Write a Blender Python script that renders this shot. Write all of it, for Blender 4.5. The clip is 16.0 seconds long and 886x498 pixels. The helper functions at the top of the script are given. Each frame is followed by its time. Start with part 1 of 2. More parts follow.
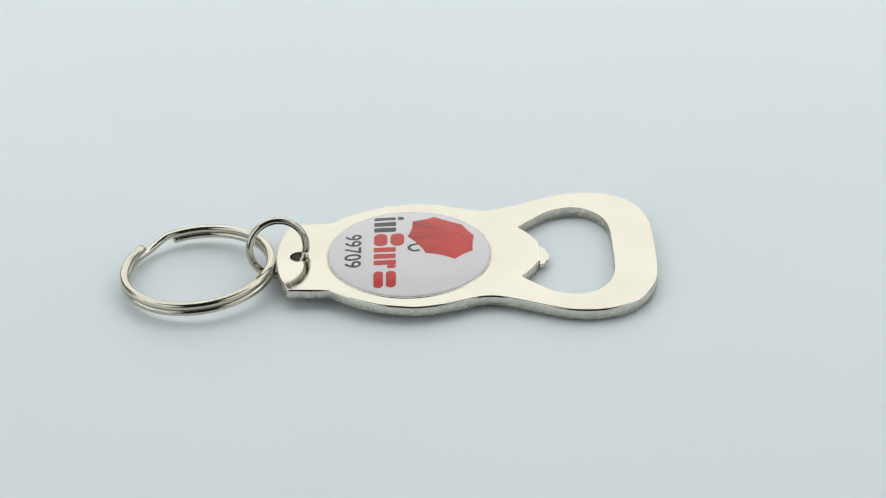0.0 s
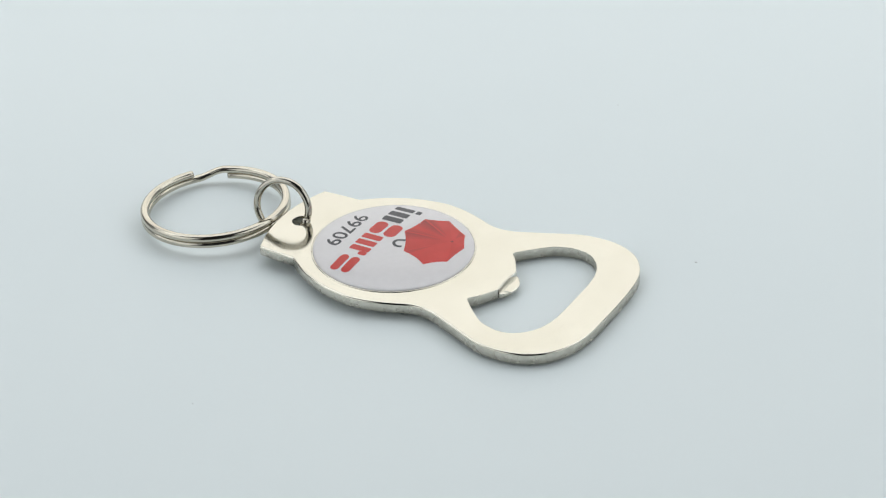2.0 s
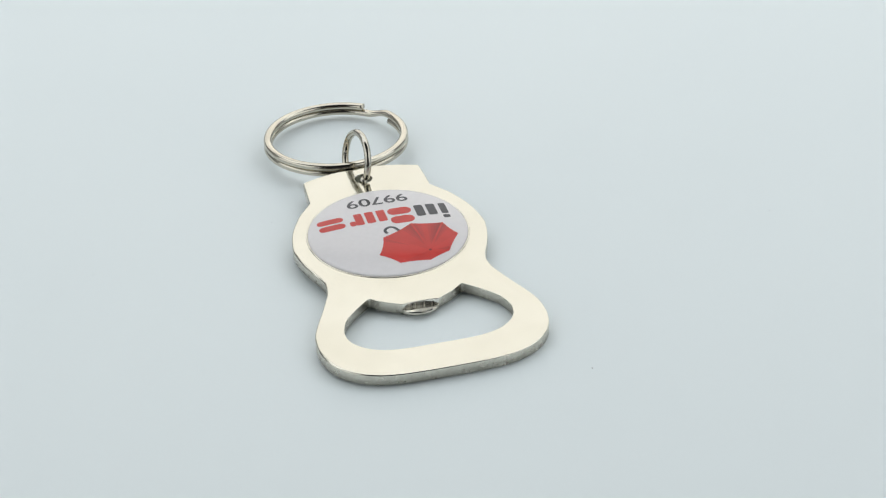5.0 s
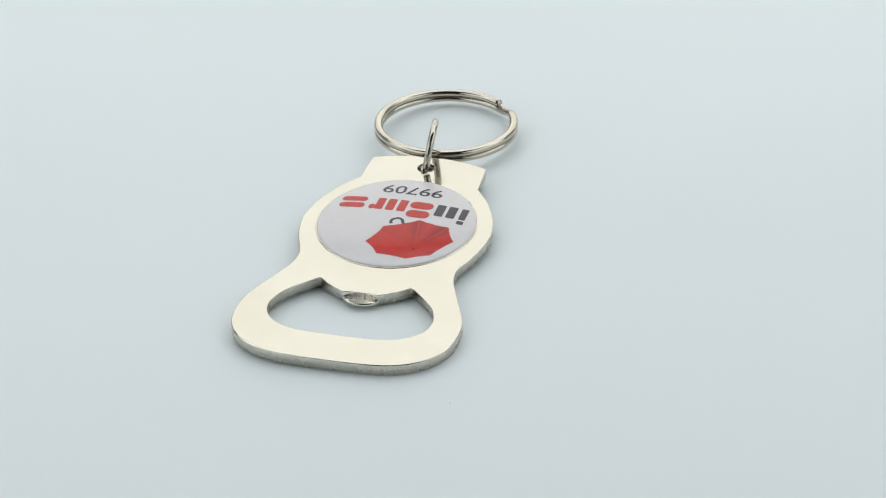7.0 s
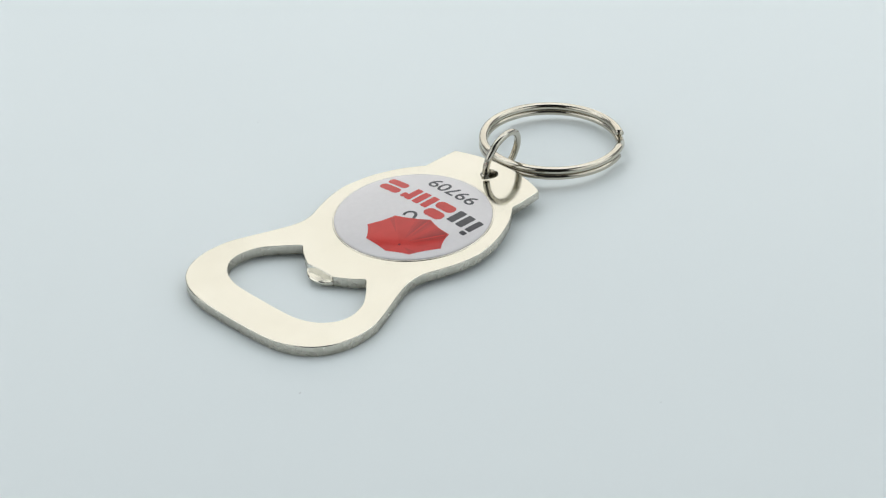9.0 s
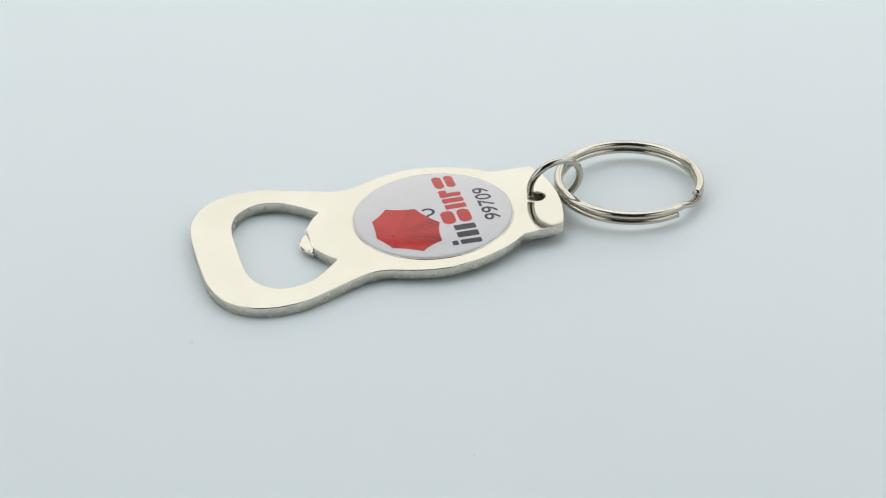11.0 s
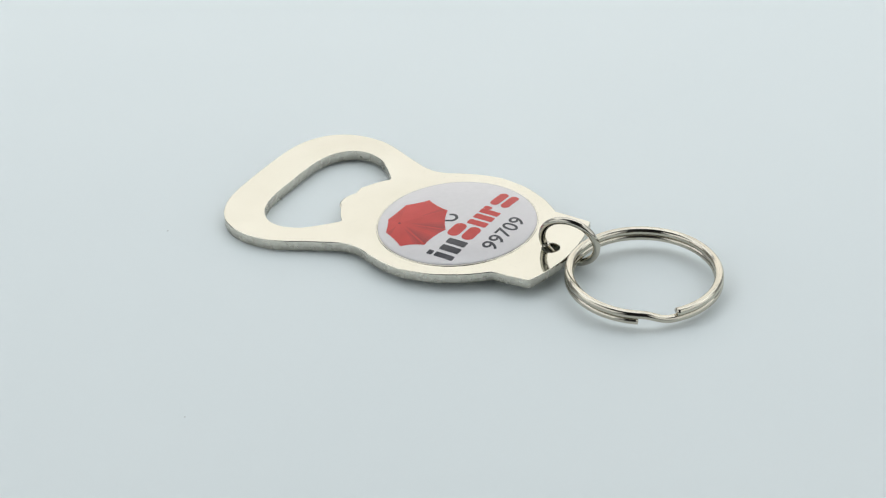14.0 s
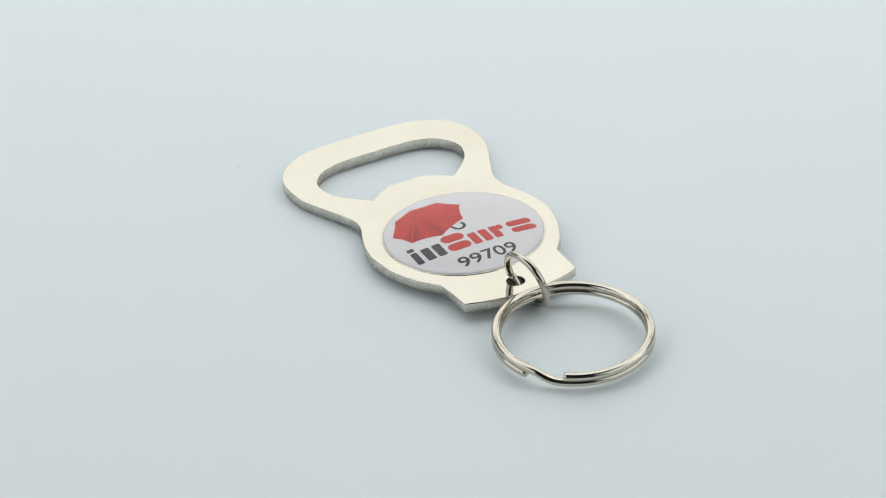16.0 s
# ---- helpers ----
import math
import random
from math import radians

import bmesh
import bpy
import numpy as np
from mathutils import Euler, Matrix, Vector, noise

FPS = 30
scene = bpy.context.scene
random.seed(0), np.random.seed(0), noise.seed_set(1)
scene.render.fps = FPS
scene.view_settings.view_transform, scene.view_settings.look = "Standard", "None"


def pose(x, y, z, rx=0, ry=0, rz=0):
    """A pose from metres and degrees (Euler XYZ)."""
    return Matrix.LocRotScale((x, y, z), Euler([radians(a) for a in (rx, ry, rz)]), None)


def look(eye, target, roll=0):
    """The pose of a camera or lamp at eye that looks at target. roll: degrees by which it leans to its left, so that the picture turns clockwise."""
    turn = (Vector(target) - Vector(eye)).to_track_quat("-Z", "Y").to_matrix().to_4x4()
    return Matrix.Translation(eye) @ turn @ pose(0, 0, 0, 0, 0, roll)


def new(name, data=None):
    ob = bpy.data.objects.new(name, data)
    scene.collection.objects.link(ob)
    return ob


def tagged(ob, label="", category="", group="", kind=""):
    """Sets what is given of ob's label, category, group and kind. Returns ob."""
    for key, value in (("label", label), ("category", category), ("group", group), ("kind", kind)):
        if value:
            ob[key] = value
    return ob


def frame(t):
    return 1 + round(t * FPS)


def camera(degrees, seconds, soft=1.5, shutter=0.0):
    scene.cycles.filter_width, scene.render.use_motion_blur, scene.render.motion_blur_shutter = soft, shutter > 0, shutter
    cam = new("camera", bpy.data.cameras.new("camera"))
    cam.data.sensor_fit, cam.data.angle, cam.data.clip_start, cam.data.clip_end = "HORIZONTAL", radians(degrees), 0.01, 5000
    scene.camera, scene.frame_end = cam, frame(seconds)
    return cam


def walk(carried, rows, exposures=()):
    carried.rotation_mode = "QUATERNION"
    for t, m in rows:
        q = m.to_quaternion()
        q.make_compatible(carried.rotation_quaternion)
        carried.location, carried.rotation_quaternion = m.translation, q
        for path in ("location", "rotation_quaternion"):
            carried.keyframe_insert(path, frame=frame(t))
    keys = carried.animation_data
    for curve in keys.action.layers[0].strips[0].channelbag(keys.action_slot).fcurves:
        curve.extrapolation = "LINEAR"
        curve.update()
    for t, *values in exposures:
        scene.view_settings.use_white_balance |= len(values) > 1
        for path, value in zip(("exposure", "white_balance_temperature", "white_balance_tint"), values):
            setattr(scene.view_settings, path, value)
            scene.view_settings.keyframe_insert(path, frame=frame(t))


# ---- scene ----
SECONDS = 16.0
MM = 0.001

# ---- the camera, which stands still on its stand ----
cam = camera(19.27, SECONDS, soft=1.25)
STAND = look((0.0, -0.42645, 0.26409), (0.00320, -0.00520, 0.00305), roll=-2.90)
walk(cam, [(0.0, STAND), (SECONDS, STAND)])

# ---- world and studio lights ----
world = bpy.data.worlds.new("studio_air")
scene.world = world
world.use_nodes = True
world.node_tree.nodes["Background"].inputs["Color"].default_value = (0.80, 0.90, 1.0, 1)
world.node_tree.nodes["Background"].inputs["Strength"].default_value = 0.02


def softbox(name, eye, target, wide, high, watts, colour):
    lamp = bpy.data.lights.new(name, "AREA")
    lamp.shape, lamp.size, lamp.size_y = "RECTANGLE", wide, high
    lamp.energy, lamp.color = watts, colour
    ob = new(name, lamp)
    ob.matrix_world = look(eye, target)
    return ob


softbox("softbox_back", (0.06, 0.74, 0.33), (0, 0, 0.0), 1.36, 0.54, 2.40, (1.0, 0.975, 0.925))
# added overhead fill, with no known source, to bring the board up
softbox("fill_top", (0.06, 0.44, 0.84), (0.06, 0.34, 0), 1.90, 0.72, 6.05, (0.94, 0.98, 1.0))
for side in (-1, 1):
    softbox("softbox_side", (0.74 * side, -0.25, 0.44), (0, 0, 0.05), 1.10, 0.76, 2.42, (0.94, 0.98, 1.0))
scene.view_settings.exposure = 0.0


# ---- materials ----
def material(name, base, rough, metal=0.0, coat=0.0):
    m = bpy.data.materials.new(name)
    m.use_nodes = True
    b = m.node_tree.nodes["Principled BSDF"]
    b.inputs["Base Color"].default_value = (*base, 1)
    b.inputs["Roughness"].default_value = rough
    b.inputs["Metallic"].default_value = metal
    b.inputs["Coat Weight"].default_value = coat
    b.inputs["Coat Roughness"].default_value = 0.14
    if coat:
        b.inputs["Specular IOR Level"].default_value = 0.0
    return m


def noise_node(m, scale, detail=3.0, stretch=(1, 1, 1)):
    n = m.node_tree.nodes
    at = n.new("ShaderNodeTexCoord")
    mp = n.new("ShaderNodeMapping")
    mp.inputs["Scale"].default_value = stretch
    tx = n.new("ShaderNodeTexNoise")
    tx.inputs["Scale"].default_value = scale
    tx.inputs["Detail"].default_value = detail
    m.node_tree.links.new(at.outputs["Object"], mp.inputs["Vector"])
    m.node_tree.links.new(mp.outputs["Vector"], tx.inputs["Vector"])
    return tx


def vary_colour(m, tx, low, high, start=0.3, stop=0.7):
    ramp = m.node_tree.nodes.new("ShaderNodeValToRGB")
    ramp.color_ramp.elements[0].position, ramp.color_ramp.elements[1].position = start, stop
    ramp.color_ramp.elements[0].color, ramp.color_ramp.elements[1].color = (*low, 1), (*high, 1)
    m.node_tree.links.new(tx.outputs["Fac"], ramp.inputs["Fac"])
    m.node_tree.links.new(ramp.outputs["Color"], m.node_tree.nodes["Principled BSDF"].inputs["Base Color"])


def vary_rough(m, tx, low, high):
    span = m.node_tree.nodes.new("ShaderNodeMapRange")
    span.inputs["From Min"].default_value, span.inputs["From Max"].default_value = 0.3, 0.7
    span.inputs["To Min"].default_value, span.inputs["To Max"].default_value = low, high
    m.node_tree.links.new(tx.outputs["Fac"], span.inputs["Value"])
    m.node_tree.links.new(span.outputs["Result"], m.node_tree.nodes["Principled BSDF"].inputs["Roughness"])


def relief(m, tx, strength, distance):
    bump = m.node_tree.nodes.new("ShaderNodeBump")
    bump.inputs["Strength"].default_value = strength
    bump.inputs["Distance"].default_value = distance
    m.node_tree.links.new(tx.outputs["Fac"], bump.inputs["Height"])
    m.node_tree.links.new(bump.outputs["Normal"], m.node_tree.nodes["Principled BSDF"].inputs["Normal"])


NICKEL = material("polished_nickel", (0.80, 0.76, 0.66), 0.07, 1.0)
vary_colour(NICKEL, noise_node(NICKEL, 60, 4), (0.606, 0.580, 0.493), (0.654, 0.630, 0.548))
vary_rough(NICKEL, noise_node(NICKEL, 350, 4), 0.06, 0.14)
relief(NICKEL, noise_node(NICKEL, 240, 2), 0.06, 0.0003)
SHEARED = material("sheared_nickel_edge", (0.76, 0.73, 0.66), 0.22, 1.0)
vary_colour(SHEARED, noise_node(SHEARED, 900, 6), (0.64, 0.605, 0.53), (0.78, 0.745, 0.665))
vary_rough(SHEARED, noise_node(SHEARED, 700, 3), 0.12, 0.34)
relief(SHEARED, noise_node(SHEARED, 1900, 5), 0.22, 0.0003)
STAMPED = material("scratched_bright_nickel", (0.84, 0.82, 0.76), 0.12, 1.0)
vary_rough(STAMPED, noise_node(STAMPED, 900, 3), 0.08, 0.26)
relief(STAMPED, noise_node(STAMPED, 600, 4, (1, 3, 1)), 0.35, 0.0003)
WIRE = material("nickel_plated_wire", (0.53, 0.50, 0.43), 0.09, 1.0)
vary_rough(WIRE, noise_node(WIRE, 500, 3), 0.06, 0.13)
relief(WIRE, noise_node(WIRE, 300, 2), 0.05, 0.0003)
COIL = material("drawn_nickel_coil", (0.60, 0.565, 0.48), 0.12, 1.0)


def drawn_lines(m, centre):
    """Fine lines that run along a coil lying flat round the centre."""
    n, link = m.node_tree.nodes, m.node_tree.links.new
    at, off, flat, size = (n.new("ShaderNodeTexCoord"), n.new("ShaderNodeVectorMath"), n.new("ShaderNodeVectorMath"),
                           n.new("ShaderNodeVectorMath"))
    off.operation, flat.operation, size.operation = "SUBTRACT", "MULTIPLY", "LENGTH"
    off.inputs[1].default_value = centre
    flat.inputs[1].default_value = (1, 1, 0)
    split, pair = n.new("ShaderNodeSeparateXYZ"), n.new("ShaderNodeCombineXYZ")
    tx = n.new("ShaderNodeTexNoise")
    tx.inputs["Scale"].default_value, tx.inputs["Detail"].default_value = 2600, 2
    slow = n.new("ShaderNodeVectorMath")
    slow.operation = "MULTIPLY_ADD"
    slow.inputs[1].default_value = (0.015, 0.015, 0.0)
    link(at.outputs["Object"], off.inputs[0])
    link(off.outputs["Vector"], flat.inputs[0])
    link(flat.outputs["Vector"], size.inputs[0])
    link(off.outputs["Vector"], split.inputs[0])
    link(size.outputs["Value"], pair.inputs["X"])
    link(split.outputs["Z"], pair.inputs["Z"])
    link(off.outputs["Vector"], slow.inputs[0])
    link(pair.outputs["Vector"], slow.inputs[2])
    link(slow.outputs["Vector"], tx.inputs["Vector"])
    return tx


COIL_LINES = drawn_lines(COIL, (-0.043375, -0.00707, 0.00409))
vary_rough(COIL, COIL_LINES, 0.07, 0.14)
vary_colour(COIL, COIL_LINES, (0.49, 0.455, 0.38), (0.65, 0.61, 0.515))
relief(COIL, COIL_LINES, 0.05, 0.0002)
RESIN = material("white_print_under_clear_resin", (0.66, 0.655, 0.66), 0.30, 0.0, 0.8)
vary_colour(RESIN, noise_node(RESIN, 900, 2), (0.735, 0.708, 0.712), (0.76, 0.733, 0.737))
INK_DARK = material("charcoal_ink", (0.035, 0.035, 0.045), 0.35, 0.0, 0.8)
vary_colour(INK_DARK, noise_node(INK_DARK, 900, 2), (0.04, 0.04, 0.048), (0.055, 0.055, 0.064))
INK_RED = material("red_ink", (0.56, 0.035, 0.03), 0.35, 0.0, 0.8)
vary_colour(INK_RED, noise_node(INK_RED, 700, 2), (0.54, 0.030, 0.022), (0.60, 0.040, 0.030))
CANOPY = [material("canopy_red", c, 0.35, 0.0, 0.8) for c in
          ((0.52, 0.022, 0.020), (0.46, 0.019, 0.018), (0.56, 0.028, 0.024))]
for m_, low_, high_ in zip(CANOPY, ((0.53, 0.020, 0.013), (0.42, 0.016, 0.012), (0.57, 0.023, 0.015)),
                           ((0.60, 0.026, 0.018), (0.48, 0.020, 0.015), (0.63, 0.030, 0.021))):
    vary_colour(m_, noise_node(m_, 260, 2), low_, high_)
FOLDS = []
for k_ in range(4):
    tone_ = [p + (q - p) * (k_ + 1) / 4 for p, q in zip((0.56, 0.023, 0.016), (0.30, 0.012, 0.010))]
    FOLDS.append(material("canopy_fold_red", tone_, 0.35, 0.0, 0.8))
    vary_colour(FOLDS[-1], noise_node(FOLDS[-1], 260, 2), [0.95 * v for v in tone_], [1.05 * v for v in tone_])
TIP_RED = material("dark_red_ink", (0.16, 0.008, 0.008), 0.35, 0.0, 0.8)
BOARD = material("matt_white_laminate", (0.80, 0.862, 0.87), 0.55)
vary_colour(BOARD, noise_node(BOARD, 9, 3), (0.79, 0.853, 0.862), (0.81, 0.871, 0.877))
relief(BOARD, noise_node(BOARD, 1800, 3), 0.05, 0.0002)
FABRIC = material("pale_grey_tent_fabric", (0.48, 0.49, 0.50), 0.9)
vary_colour(FABRIC, noise_node(FABRIC, 6, 4), (0.46, 0.47, 0.48), (0.50, 0.51, 0.52))
# for unseen panels that the metal and the dome reflect as dark
DARK = material("dark_reflection_panel", (0.03, 0.03, 0.032), 0.9)
vary_colour(DARK, noise_node(DARK, 6, 4), (0.025, 0.025, 0.027), (0.035, 0.035, 0.037))
LINT = material("grey_lint", (0.56, 0.58, 0.58), 0.9)


# ---- small helpers of the build ----
def part(name, bm, mat, parent=None, label="", flat=False):
    mesh = bpy.data.meshes.new(name)
    if not flat:
        for f in bm.faces:
            f.smooth = True
    bm.to_mesh(mesh)
    bm.free()
    mesh.materials.append(mat)
    ob = new(name, mesh)
    ob.parent = parent
    return tagged(ob, label)


def slab(name, low, high, mat):
    """A flat-sided board between two corners, with slightly eased edges."""
    bm = bmesh.new()
    bmesh.ops.create_cube(bm, size=1.0)
    for v in bm.verts:
        v.co = Vector([low[i] + (v.co[i] + 0.5) * (high[i] - low[i]) for i in range(3)])
    bmesh.ops.bevel(bm, geom=list(bm.edges), offset=0.002, segments=1, affect="EDGES")
    return part(name, bm, mat, flat=True)


def curve_through(points, steps=8):
    """Catmull-Rom points from the first to the last of a list of pairs."""
    p = [Vector(q) for q in points]
    p = [2 * p[0] - p[1]] + p + [2 * p[-1] - p[-2]]
    out = []
    for i in range(1, len(p) - 2):
        for k in range(steps):
            t = k / steps
            out.append(0.5 * (2 * p[i] + (p[i + 1] - p[i - 1]) * t
                              + (2 * p[i - 1] - 5 * p[i] + 4 * p[i + 1] - p[i + 2]) * t * t
                              + (3 * p[i] - p[i - 1] - 3 * p[i + 1] + p[i + 2]) * t ** 3))
    return out + [p[-2]]


def mirrored(half):
    """A closed loop from a half outline that runs from y > 0 to y = 0 at both of its ends."""
    loop = [Vector(q) for q in half]
    loop += [Vector((q.x, -q.y)) for q in reversed(loop) if abs(q.y) > 1e-4]
    tidy = [loop[0]]
    for q in loop[1:]:
        if (q - tidy[-1]).length > 0.02:
            tidy.append(q)
    if (tidy[0] - tidy[-1]).length < 0.02:
        tidy.pop()
    return tidy


def loop_normals(loop, outward):
    area = sum(a.x * b.y - a.y * b.x for a, b in zip(loop, loop[1:] + loop[:1]))
    sign = (1 if area > 0 else -1) * (1 if outward else -1)
    n = []
    for i in range(len(loop)):
        d1 = (loop[i] - loop[i - 1]).normalized()
        d2 = (loop[(i + 1) % len(loop)] - loop[i]).normalized()
        t = (d1 + d2).normalized()
        n.append(Vector((t.y, -t.x)) * sign)
    return n


def sweep(bm, centres, sides, ups, section, closed):
    """A wire: the section's pairs (side, up) carried along the centres."""
    rings = [[bm.verts.new(c + s * a + u * b) for a, b in section] for c, s, u in zip(centres, sides, ups)]
    k = len(section)
    for i in range(len(rings) if closed else len(rings) - 1):
        r1, r2 = rings[i], rings[(i + 1) % len(rings)]
        for j in range(k):
            bm.faces.new((r1[j], r2[j], r2[(j + 1) % k], r1[(j + 1) % k]))
    if not closed:
        bm.faces.new(rings[0])
        bm.faces.new(list(reversed(rings[-1])))
    bmesh.ops.recalc_face_normals(bm, faces=list(bm.faces))


# ---- the place: a white turntable in a small, unseen tent assumed round it ----
def build_tent():
    tagged(slab("floor", (-1.05, -0.95, -0.045), (1.05, 0.85, -0.020), FABRIC),
           "pale grey fabric floor of a photo tent", "tent floor", kind="structure")
    tagged(slab("wall_back", (-1.05, 0.85, -0.045), (1.05, 0.87, 1.12), FABRIC),
           "pale grey fabric back wall of a photo tent", "tent wall", kind="structure")
    for name, x in (("wall_left", -1.07), ("wall_right", 1.05)):
        tagged(slab(name, (x, -0.95, -0.045), (x + 0.02, 0.87, 1.12), FABRIC),
               "pale grey fabric side wall of a photo tent", "tent wall", kind="structure")
    # unseen dark panel, added to put dark streaks into the metal's reflections
    tagged(slab("wall_front", (-0.50, -0.97, -0.045), (0.46, -0.95, 1.12), DARK),
           "unseen dark panel behind the camera, reflected as a dark opening", "tent opening", kind="structure")
    for name, x0, x1 in (("wall_front_left", -1.07, -0.50), ("wall_front_right", 0.46, 1.07)):
        tagged(slab(name, (x0, -0.97, -0.045), (x1, -0.95, 1.12), FABRIC),
               "pale grey fabric front flap of a photo tent", "tent wall", kind="structure")
    tagged(slab("ceiling", (-1.07, 0.02, 1.12), (1.07, 0.87, 1.14), FABRIC),
           "pale grey fabric ceiling of a photo tent", "tent ceiling", kind="structure")
    # unseen too: darkens what the bevels and the rings reflect from above
    tagged(slab("dark_panel_above", (-1.07, -0.97, 1.12), (1.07, 0.02, 1.14), DARK),
           "unseen dark panel over the camera's side, added for dark reflections", "tent ceiling", kind="structure")


def build_turntable():
    bm = bmesh.new()
    radius, thick, ease, n = 0.31, 0.020, 0.002, 128
    rows = ((radius - ease, 0.0), (radius, -ease), (radius, -thick))
    rings = [[bm.verts.new((r * math.cos(2 * math.pi * i / n), r * math.sin(2 * math.pi * i / n), z))
              for i in range(n)] for r, z in rows]
    bm.faces.new(rings[0])
    bm.faces.new(list(reversed(rings[2])))
    for a, b in zip(rings, rings[1:]):
        for i in range(n):
            bm.faces.new((a[i], b[i], b[(i + 1) % n], a[(i + 1) % n]))
    bmesh.ops.recalc_face_normals(bm, faces=list(bm.faces))
    table = tagged(part("turntable", bm, BOARD, flat=True),
                   "round matt white turntable under the keychain, almost spotless", "turntable")
    for x, y, long, wide, turn in ((48.8, 17.3, 0.24, 0.13, 20), (8.9, 67.0, 0.16, 0.10, 70), (-19.7, -26.0, 0.10, 0.07, 120),
                                   (-12.5, -62.6, 0.14, 0.08, 10)):
        bm = bmesh.new()
        bmesh.ops.create_icosphere(bm, subdivisions=2, radius=1.0)
        for v in bm.verts:
            wob = 1 + 0.3 * noise.noise(v.co * 1.7 + Vector((x, y, 0)))
            v.co = Vector((v.co.x * long * wob, v.co.y * wide * wob, max(v.co.z, -0.6) * 0.05 + 0.03)) * MM
        speck = part("dust_speck", bm, LINT, table, "tiny grey dust speck")
        speck.matrix_basis = pose(x * MM, y * MM, 0, 0, 0, turn)
    return table


# ---- the keychain ----
TILT = Matrix(((0.99949, 0.02057, 0.02443), (-0.02035, 0.99974, 0.00958), (-0.02423, -0.01007, 0.99966))).to_4x4()
PLATE_AT = Matrix.Translation(Vector((-26.02, -6.21, 3.745)) * MM) @ TILT

# half outlines in millimetres: x from the tab to the prying end, y across
TAB_SIDE = ((-0.1, 11.8), (4.5, 12.1), (7.75, 12.2))
FLANK = ((7.75, 12.2), (10.0, 13.9), (12.5, 15.55), (17.5, 17.75), (22.5, 18.75), (25.0, 18.8), (28.5, 18.2),
         (32.0, 17.1), (35.0, 15.95), (37.5, 15.6), (40.0, 16.0), (42.0, 16.75), (45.5, 18.2), (49.0, 19.75),
         (52.5, 21.0), (56.0, 21.4), (59.0, 21.2), (62.0, 20.3), (64.8, 18.5), (67.0, 15.8), (68.4, 12.6),
         (69.1, 9.0), (69.35, 4.5), (69.4, 0.0))
HOLE = ((44.15, 8.3), (43.82, 8.75), (43.95, 9.2), (44.6, 9.95), (46.75, 12.1), (49.5, 14.4), (52.0, 15.4), (54.0, 15.7), (56.5, 15.2), (58.75, 13.5),
        (60.25, 11.2), (61.15, 8.0), (61.4, 4.0), (61.4, 0.0))
TONGUE = ((47.1, 0.0), (47.1, 1.3), (47.15, 2.4), (47.3, 3.4), (46.85, 4.3), (46.2, 5.5), (45.1, 7.2), (44.15, 8.3))


def bend(x):
    """The prying end is bent up a little."""
    return 0.35 * (max(0.0, x - 46.0) / 23.4) ** 1.5


def thick(x):
    return 1.88 + 0.32 * min(1.0, max(0.0, x / 60.0))


def tab_end(bulge=2.35, half=11.8, n=24):
    r = (half * half + bulge * bulge) / (2 * bulge)
    a = math.asin(half / r)
    return [Vector((r - bulge - r * math.cos(a * i / n), r * math.sin(a * i / n))) for i in range(n + 1)]


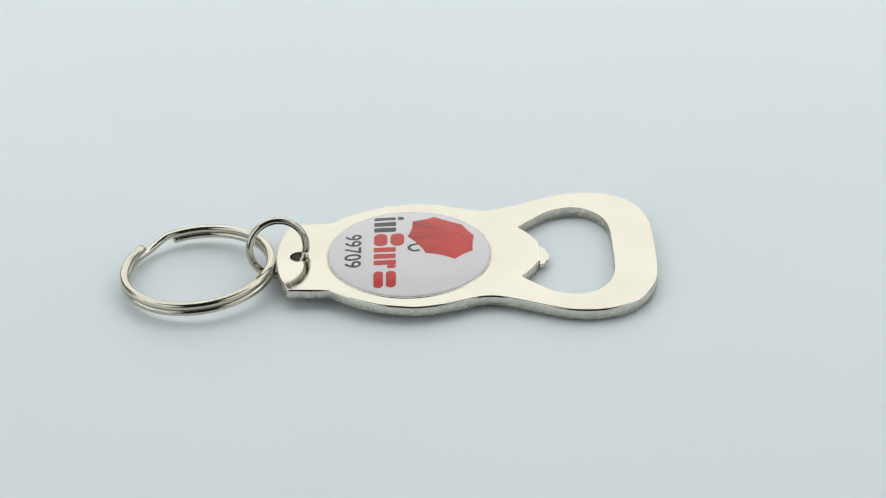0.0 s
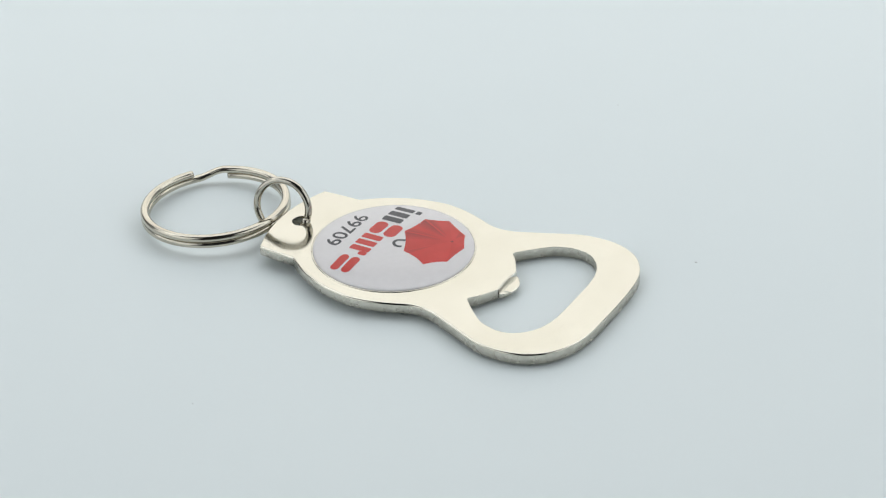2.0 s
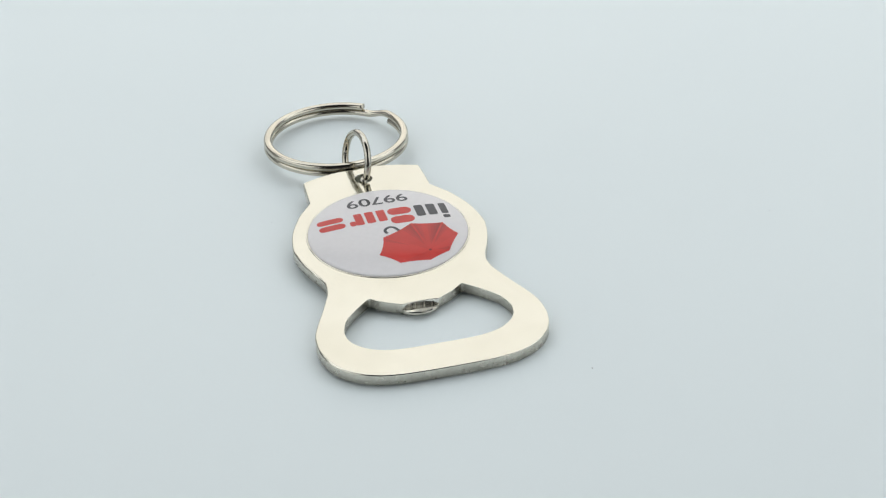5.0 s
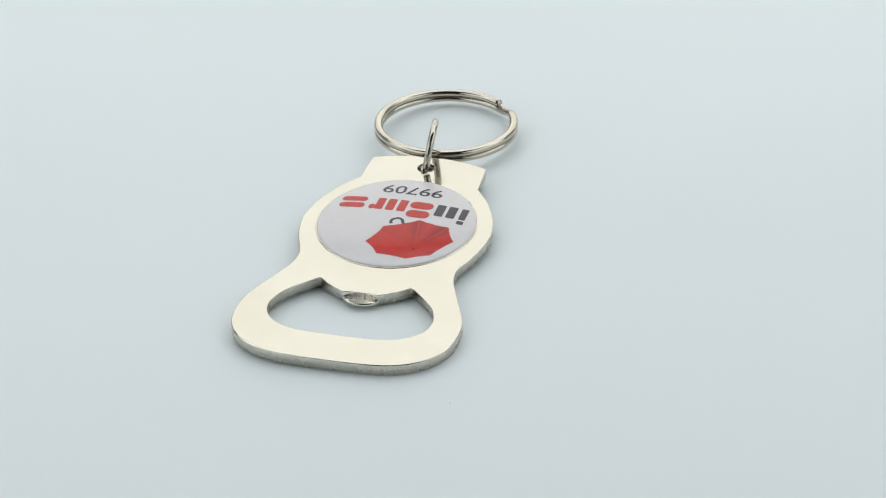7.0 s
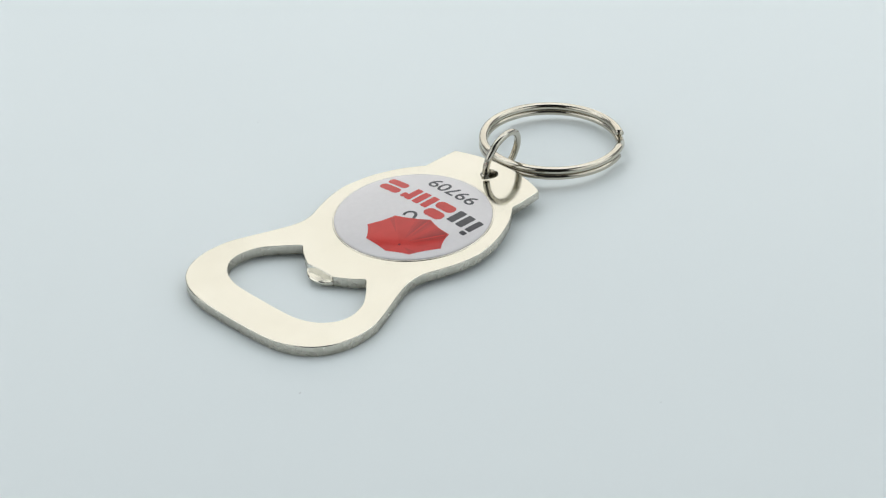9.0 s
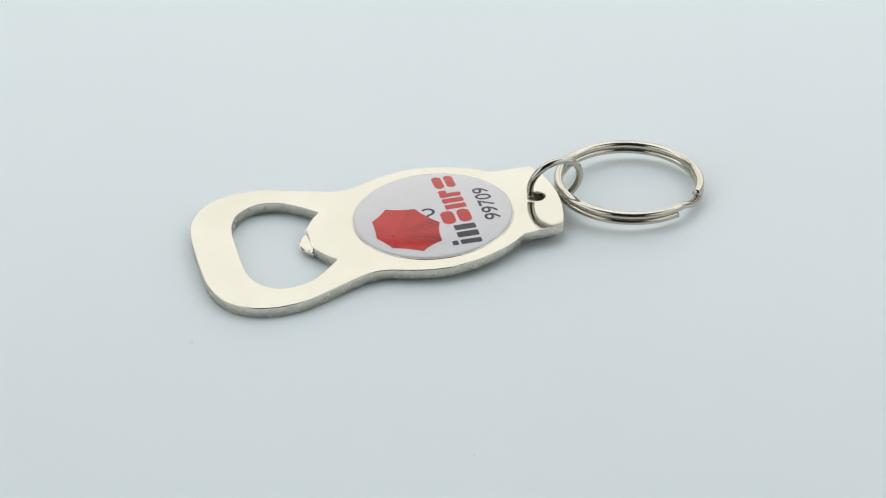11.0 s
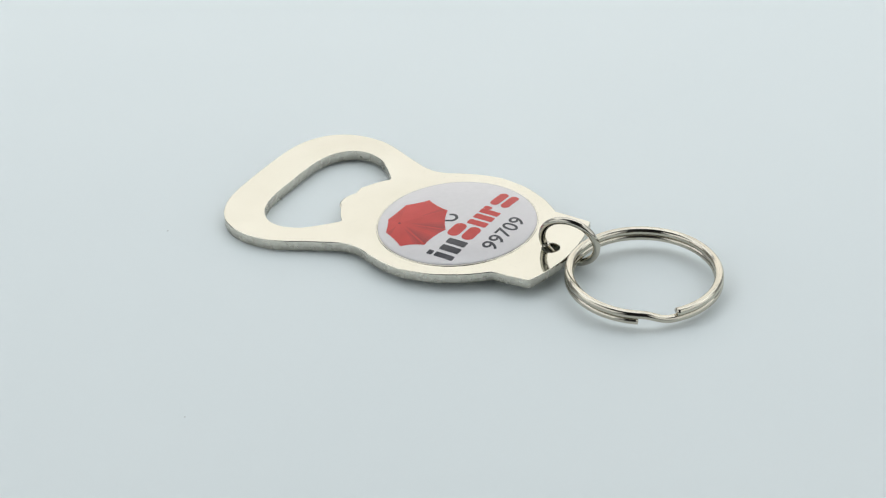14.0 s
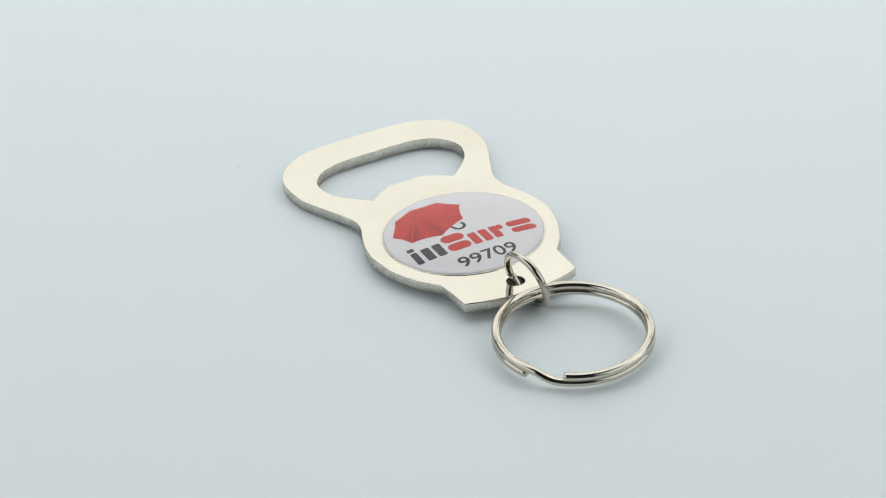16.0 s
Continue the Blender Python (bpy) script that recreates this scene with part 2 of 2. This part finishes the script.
def build_plate(root):
    end = tab_end()
    corner, before, after = Vector(TAB_SIDE[0]), end[-2], Vector(TAB_SIDE[1])
    p1, p2 = corner + (before - corner).normalized() * 0.45, corner + (after - corner).normalized() * 0.45
    rounded = [p1 * (1 - t) ** 2 + corner * 2 * t * (1 - t) + p2 * t * t for t in (0, 0.25, 0.5, 0.75, 1.0)]
    outer = mirrored(end[:-2] + rounded + [Vector(TAB_SIDE[1])] + curve_through(FLANK))
    hole = mirrored(curve_through(TONGUE)[:-1] + curve_through(HOLE))
    eye = [Vector((1.95 + 1.75 * math.cos(2 * math.pi * i / 48), 1.75 * math.sin(2 * math.pi * i / 48))) for i in range(48)]
    bm = bmesh.new()
    top_edges, low_edges, sheared = [], [], set()
    for loop, outward, ease in ((outer, True, 0.19), (hole, False, 0.08), (eye, False, 0.10)):
        n = loop_normals(loop, outward)
        eases = [ease + (0.22 * max(0.0, -m.y) if outward else 0.0) for m in n]
        rings = []
        for d, z in [(1 - math.sin(radians(11.25 * k)), 1 - math.cos(radians(11.25 * k))) for k in range(9)]:
            rings.append([bm.verts.new(Vector((*(q - m * d * e), -z * e + bend(q.x))) * MM) for q, m, e in zip(loop, n, eases)])
        for d, z in ((0.0, 0.12), (-0.12, 0.0)):
            rings.append([bm.verts.new(Vector((*(q + m * d), z - thick(q.x) + bend(q.x))) * MM) for q, m in zip(loop, n)])
        k = len(loop)
        for a, b in zip(rings, rings[1:]):
            for i in range(k):
                f = bm.faces.new((a[i], b[i], b[(i + 1) % k], a[(i + 1) % k]))
                f.smooth = True
                if a is rings[8]:
                    sheared.add(f)
        for ring, store in ((rings[0], top_edges), (rings[-1], low_edges)):
            store += [bm.edges.get((ring[i], ring[(i + 1) % k])) for i in range(k)]
    walls = set(bm.faces)
    for edges in (top_edges, low_edges):
        bmesh.ops.triangle_fill(bm, use_beauty=True, use_dissolve=False, edges=edges)
    bmesh.ops.recalc_face_normals(bm, faces=list(bm.faces))
    for f in bm.faces:
        f.smooth = f in walls
        f.material_index = 1 if f in sheared else 0
    plate = part("opener_plate", bm, NICKEL, root, "polished nickel opener plate with a waisted bottle outline", flat=True)
    plate.data.materials.append(SHEARED)
    plate.matrix_basis = PLATE_AT @ pose(0, 0.08 * MM, 0, 0, 0, 0.26)

    # small bright burrs that the cut left along the lower edge
    dice = random.Random(7)
    for spot in ((20.4, 18.4), (23.6, 18.8), (25.0, 18.8), (27.2, 18.5), (41.2, 16.4), (58.6, 21.2), (66.2, 17.0), (68.9, 10.0),
                 (69.3, 3.0), (69.1, -8.5), (67.4, -15.0), (61.0, -20.6), (52.0, -20.9)):
        i = min(range(len(outer)), key=lambda k: (outer[k] - Vector(spot)).length)
        q, along = outer[i], (outer[(i + 1) % len(outer)] - outer[i - 1]).normalized()
        bm = bmesh.new()
        bmesh.ops.create_icosphere(bm, subdivisions=1, radius=1.0)
        long, high = dice.uniform(0.16, 0.34), dice.uniform(0.06, 0.11)
        for v in bm.verts:
            v.co = Vector((v.co.x * long * dice.uniform(0.8, 1.2), v.co.y * 0.07, v.co.z * high * dice.uniform(0.8, 1.2))) * MM
        burr = part("edge_burr", bm, STAMPED, plate, "tiny bright burr", flat=True)
        burr.matrix_basis = pose(q.x * MM, q.y * MM, (bend(q.x) - thick(q.x) * dice.uniform(0.72, 0.92)) * MM, 0, dice.uniform(-12, 12),
                                 math.degrees(math.atan2(along.y, along.x)))
    return plate


def build_tooth(plate):
    """The prying lip: the tongue's round nose, its upper half stamped away to a straight polished step and an almond shelf."""
    bm = bmesh.new()
    rows = []
    n = 32
    for i in range(n + 1):
        s = -1 + 2 * i / n
        y = 0.05 + 3.5 * s
        out = 2.15 * (1 - s * s) ** 0.75
        base = 47.14 + 0.2 * s * s
        nick = 0.05 * noise.noise(Vector((y * 2.3, 0.0, 4.0)))
        rows.append([bm.verts.new(Vector(q) * MM) for q in
                     ((base - 0.25, y, -0.09), (base + 0.05, y, -0.12 + nick), (base + 0.07, y, -0.98), (base + 0.06 + out * 0.88, y, -1.10),
                      (base + 0.04 + out, y, -1.22), (base + out * 0.97, y, -1.66), (base + out * 0.80, y, -2.0), (base - 0.3, y, -2.08))])
    for a, b in zip(rows, rows[1:]):
        for j in range(7):
            f = bm.faces.new((a[j], b[j], b[j + 1], a[j + 1]))
            f.smooth = j > 3
            f.material_index = (0, 0, 2, 2, 1, 1, 1)[j]
    bmesh.ops.recalc_face_normals(bm, faces=list(bm.faces))
    tooth = part("prying_lip", bm, STAMPED, plate, "bright stamped prying lip with fine scratches", flat=True)
    tooth.data.materials.append(SHEARED)
    tooth.data.materials.append(NICKEL)
    return tooth


# the badge: a low resin dome on a round print
BADGE_AT, BADGE_R = Vector((22.80, 0.10)), 15.33
DOME = 0.92


def dome(x, y):
    r = min(1.0, (Vector((x, y)) - BADGE_AT).length / BADGE_R)
    return 0.24 + DOME * (1 - 0.5 * r * r - 0.5 * r ** 4)


def drape(bm, lift):
    for v in bm.verts:
        v.co = Vector((v.co.x, v.co.y, dome(v.co.x, v.co.y) + lift)) * MM


def round_off(ob):
    """Give a printed patch the dome's own normals."""
    ways = []
    for v in ob.data.vertices:
        off = Vector((v.co.x / MM, v.co.y / MM)) - BADGE_AT
        r = off.length / BADGE_R
        ways.append(Vector((*(off * (DOME * (1 + 2 * r * r) / BADGE_R ** 2)), 1)).normalized())
    ob.data.normals_split_custom_set_from_vertices(ways)


def printed(name, outline, mat, badge, lift=0.02, label=""):
    """A flat printed patch, laid on the dome."""
    bm = bmesh.new()
    bm.faces.new([bm.verts.new((x, y, 0)) for x, y in outline])
    bmesh.ops.triangulate(bm, faces=list(bm.faces))
    for _ in range(3):
        longest = [e for e in bm.edges if e.calc_length() > 0.9]
        if longest:
            bmesh.ops.subdivide_edges(bm, edges=longest, cuts=1)
            bmesh.ops.triangulate(bm, faces=list(bm.faces))
    for f in bm.faces:
        f.normal_update()
        if f.normal.z < 0:
            f.normal_flip()
    drape(bm, lift)
    ob = part(name, bm, mat, badge, label)
    round_off(ob)
    return ob


def block(x0, x1, y0, y1, r=0.6):
    out = []
    for cx, cy, a0 in ((x1 - r, y1 - r, 0), (x0 + r, y1 - r, 90), (x0 + r, y0 + r, 180), (x1 - r, y0 + r, 270)):
        out += [(cx + r * math.cos(radians(a0 + 22.5 * k)), cy + r * math.sin(radians(a0 + 22.5 * k))) for k in range(5)]
    return out


def build_badge(root):
    bm = bmesh.new()
    n = 96
    radii = [0.0, 2, 4, 6, 8, 10, 11.5, 12.8, 13.7, 14.4, 14.9, BADGE_R]
    rings = []
    for r in radii[1:]:
        rings.append([bm.verts.new((BADGE_AT.x + r * math.cos(2 * math.pi * i / n), BADGE_AT.y + r * math.sin(2 * math.pi * i / n), 0))
                      for i in range(n)])
    mid = bm.verts.new((BADGE_AT.x, BADGE_AT.y, 0))
    drape(bm, 0.0)
    for dr, z in ((0.06, 0.17), (0.09, 0.08), (0.10, -0.02)):
        r = BADGE_R + dr
        rings.append([bm.verts.new(Vector((BADGE_AT.x + r * math.cos(2 * math.pi * i / n), BADGE_AT.y + r * math.sin(2 * math.pi * i / n), z)) * MM)
                      for i in range(n)])
    for i in range(n):
        bm.faces.new((mid, rings[0][i], rings[0][(i + 1) % n]))
    for a, b in zip(rings, rings[1:]):
        for i in range(n):
            bm.faces.new((a[i], b[i], b[(i + 1) % n], a[(i + 1) % n]))
    bmesh.ops.recalc_face_normals(bm, faces=list(bm.faces))
    badge = part("round_badge", bm, RESIN, root, "round white printed badge under clear domed resin")
    badge.matrix_basis = PLATE_AT

    # a fine nickel ring added round the badge to give its edge glints
    bm = bmesh.new()
    ways = [Vector((math.cos(2 * math.pi * i / n), math.sin(2 * math.pi * i / n), 0)) for i in range(n)]
    at = Vector((BADGE_AT.x, BADGE_AT.y, 0.0))
    ring = [(0.17 * math.cos(2 * math.pi * j / 10), 0.13 * math.sin(2 * math.pi * j / 10)) for j in range(10)]
    sweep(bm, [(at + w * (BADGE_R + 0.24)) * MM for w in ways], [w * MM for w in ways], [Vector((0, 0, 1)) * MM] * n, ring, True)
    part("badge_glint_ring", bm, NICKEL, badge, "thin polished nickel ring added for the badge's bright rim glint")

    # the umbrella: eight panels round the tip
    tip = (32.15, 6.15)
    rim = ((22.49, 4.72), (23.49, 10.82), (27.64, 12.83), (32.98, 9.70), (35.16, 5.48), (34.78, -0.37), (31.42, -3.58), (25.96, -1.54))
    for i in range(8):
        a, b = rim[i], rim[(i + 1) % 8]
        inner = [0.035 * (tip[k] - (a[k] + b[k]) / 2) for k in (0, 1)]
        edge = []
        for s in (0.0, 0.25, 0.5, 0.75, 1.0):
            w = 4 * s * (1 - s)
            edge.append((a[0] + (b[0] - a[0]) * s + inner[0] * w, a[1] + (b[1] - a[1]) * s + inner[1] * w))
        printed("canopy_panel", [tip] + edge, CANOPY[(0, 0, 2, 2, 0, 2, 2, 0)[i]], badge)
    # soft folds that darken towards a rib: panel, the rib's end, the light end, where it begins on the way from the tip, tones
    for i, dark, light, near, tones in ((0, 0.96, 0.50, 0.18, 4), (7, 0.98, 0.62, 0.22, 3), (1, 0.03, 0.42, 0.22, 3), (0, 0.03, 0.30, 0.30, 2),
                                        (2, 0.97, 0.72, 0.30, 1), (6, 0.97, 0.78, 0.40, 1)):
        a, b, top = Vector(rim[i]), Vector(rim[(i + 1) % 8]), Vector(tip)
        for k in range(tones):
            far = light + (dark - light) * k / tones
            root_ = top + (a.lerp(b, (dark + far) / 2) - top) * (near + 0.10 * k)
            ends = [top + (a.lerp(b, s) - top) * (0.985 - 0.03 * 4 * s * (1 - s)) for s in (dark, (dark + far) / 2, far)]
            printed("canopy_fold", [tuple(q) for q in [root_] + ends], FOLDS[k], badge, 0.024 + 0.003 * k)
    bm = bmesh.new()
    bm.faces.new([bm.verts.new((tip[0] + 0.28 * math.cos(k * math.pi / 6), tip[1] + 0.28 * math.sin(k * math.pi / 6), 0)) for k in range(12)])
    drape(bm, 0.035)
    part("canopy_tip", bm, TIP_RED, badge)
    hook = curve_through(((24.9, 2.2), (24.1, 1.8), (23.1, 1.3), (22.75, 0.4), (23.3, -0.45), (24.1, -0.65), (24.8, -0.35)), 5)
    normal = []
    for i, q in enumerate(hook):
        d = (hook[min(i + 1, len(hook) - 1)] - hook[max(i - 1, 0)]).normalized()
        normal.append(Vector((-d.y, d.x)))
    printed("umbrella_handle", [tuple(q + n_ * 0.30) for q, n_ in zip(hook, normal)] + [tuple(q - n_ * 0.30) for q, n_ in reversed(list(zip(hook, normal)))],
            INK_DARK, badge, 0.015, "dark hooked umbrella handle")

    # the name, as plain rounded blocks in its two colours, some of them parted by a narrow gap
    for x0, x1, y0, y1, corner, mat in ((16.1, 20.2, 11.6, 12.95, 0.25, INK_DARK), (20.65, 21.8, 11.6, 12.95, 0.25, INK_DARK),
                                        (16.1, 20.3, 9.05, 10.8, 0.3, INK_DARK), (16.1, 20.3, 6.7, 8.45, 0.3, INK_DARK),
                                        (16.1, 18.65, 1.35, 6.0, 1.2, INK_RED), (19.25, 21.85, 1.35, 6.0, 1.2, INK_RED),
                                        (16.1, 20.25, -0.85, 0.85, 0.3, INK_RED), (16.1, 20.25, -3.15, -1.45, 0.3, INK_RED),
                                        (16.1, 20.3, -5.3, -3.7, 0.3, INK_RED), (18.6, 20.3, -6.5, -5.3, 0.5, INK_RED),
                                        (16.1, 17.9, -12.6, -7.4, 0.9, INK_RED), (18.4, 20.3, -12.6, -7.4, 0.95, INK_RED)):
        printed("name_block", block(x0, x1, y0, y1, corner), mat, badge, 0.02, "red printed block" if mat is INK_RED else "charcoal printed block")

    # the number below it
    text = bpy.data.curves.new("digits", "FONT")
    text.body, text.size, text.offset, text.resolution_u = "99709", 1.0, 0.011, 6
    ob = new("digits", text)
    mesh = bpy.data.meshes.new_from_object(ob.evaluated_get(bpy.context.evaluated_depsgraph_get()))
    bpy.data.objects.remove(ob)
    bm = bmesh.new()
    bm.from_mesh(mesh)
    xs, ys = [v.co.x for v in bm.verts], [v.co.y for v in bm.verts]
    for v in bm.verts:
        along = (v.co.x - min(xs)) / (max(xs) - min(xs))
        up = (v.co.y - min(ys)) / (max(ys) - min(ys))
        v.co = Vector((10.55 + 3.2 * up, 6.45 - 12.05 * along, 0))
    bmesh.ops.triangulate(bm, faces=list(bm.faces))
    drape(bm, 0.025)
    round_off(part("printed_number", bm, INK_DARK, badge, "dark printed number 99709"))
    return badge


def build_jump_ring(root):
    n = Vector((-0.1514, 1.0, -0.245)).normalized()
    u = n.cross(Vector((1, 0, 0))).normalized()
    v = n.cross(u)
    c, big, small, k = Vector((-27.955, -6.425, 6.02)), 5.39, 0.70, 72
    joint = max((a for a in range(360)), key=lambda a: (u * math.cos(radians(a)) + v * math.sin(radians(a))).dot(Vector((1, 0, -0.30))))
    turns = [radians(joint + 2 + 356 * i / k) for i in range(k + 1)]
    ways = [u * math.cos(a) + v * math.sin(a) for a in turns]
    shift = [0.16 * math.copysign(max(0.0, abs(2 * i / k - 1) - 0.75) / 0.25, i - k / 2) for i in range(k + 1)]
    section = [(small * math.cos(2 * math.pi * j / 16), small * math.sin(2 * math.pi * j / 16)) for j in range(16)]
    bm = bmesh.new()
    sweep(bm, [(c + w * big + n * d) * MM for w, d in zip(ways, shift)], [w * MM for w in ways], [n * MM] * (k + 1), section, False)
    return part("jump_ring", bm, WIRE, root, "small round wire jump ring through the tab")


def build_split_ring(root):
    n = Vector((-0.046, 0.013, 1.0)).normalized()
    u = Vector((1, 0, 0.046)).normalized()
    v = n.cross(u)
    c = Vector((-43.375, -7.07, 4.09))
    mid, half_wide, half_high = 13.96, 0.86, 0.63
    section = []
    for j in range(32):
        ca, sa = math.cos(2 * math.pi * (j + 0.5) / 32), math.sin(2 * math.pi * (j + 0.5) / 32)
        tall = 1.40 * half_high if sa > 0 else 0.60 * half_high
        section.append((half_wide * math.copysign(abs(ca) ** 0.85, ca), tall * math.copysign(abs(sa) ** 0.88, sa) - 0.40 * half_high))
    start, drop0, drop1, stop = 142.2, 475.7, 497.5, 833.0
    count = 300
    centres, sides, ups = [], [], []
    for i in range(count + 1):
        a = start + (stop - start) * i / count
        s = min(1.0, max(0.0, (a - drop0) / (drop1 - drop0)))
        s = s * s * (3 - 2 * s)
        way = u * math.cos(radians(a)) + v * math.sin(radians(a))
        z = -half_high - 2.02 * half_high * s
        centres.append((c + way * mid + n * z) * MM)
        sides.append(way * MM)
        ups.append(n * MM)
    bm = bmesh.new()
    sweep(bm, centres, sides, ups, section, False)
    return part("split_ring", bm, COIL, root, "double-coiled split key ring")


def build_keychain():
    root = tagged(new("bottle_opener_keychain"),
                  "polished nickel bottle opener keychain with a round umbrella badge", "keychain")
    plate = build_plate(root)
    build_tooth(plate)
    build_badge(root)
    build_jump_ring(root)
    build_split_ring(root)
    return root


build_tent()
turntable = build_turntable()
keychain = build_keychain()


def turned(t):
    """The turntable's angle in degrees: an almost steady clockwise turn."""
    return -15.2194 * t + 0.0142 - 0.18634 * t + 0.040632 * t * t - 0.0019023 * t ** 3 + 0.09 * max(0.0, t - 14.0) ** 2


def motions():
    rows = [(0.5 * i, pose(0, 0, 0, 0, 0, turned(0.5 * i))) for i in range(33)]
    walk(turntable, rows)
    walk(keychain, rows)


motions()
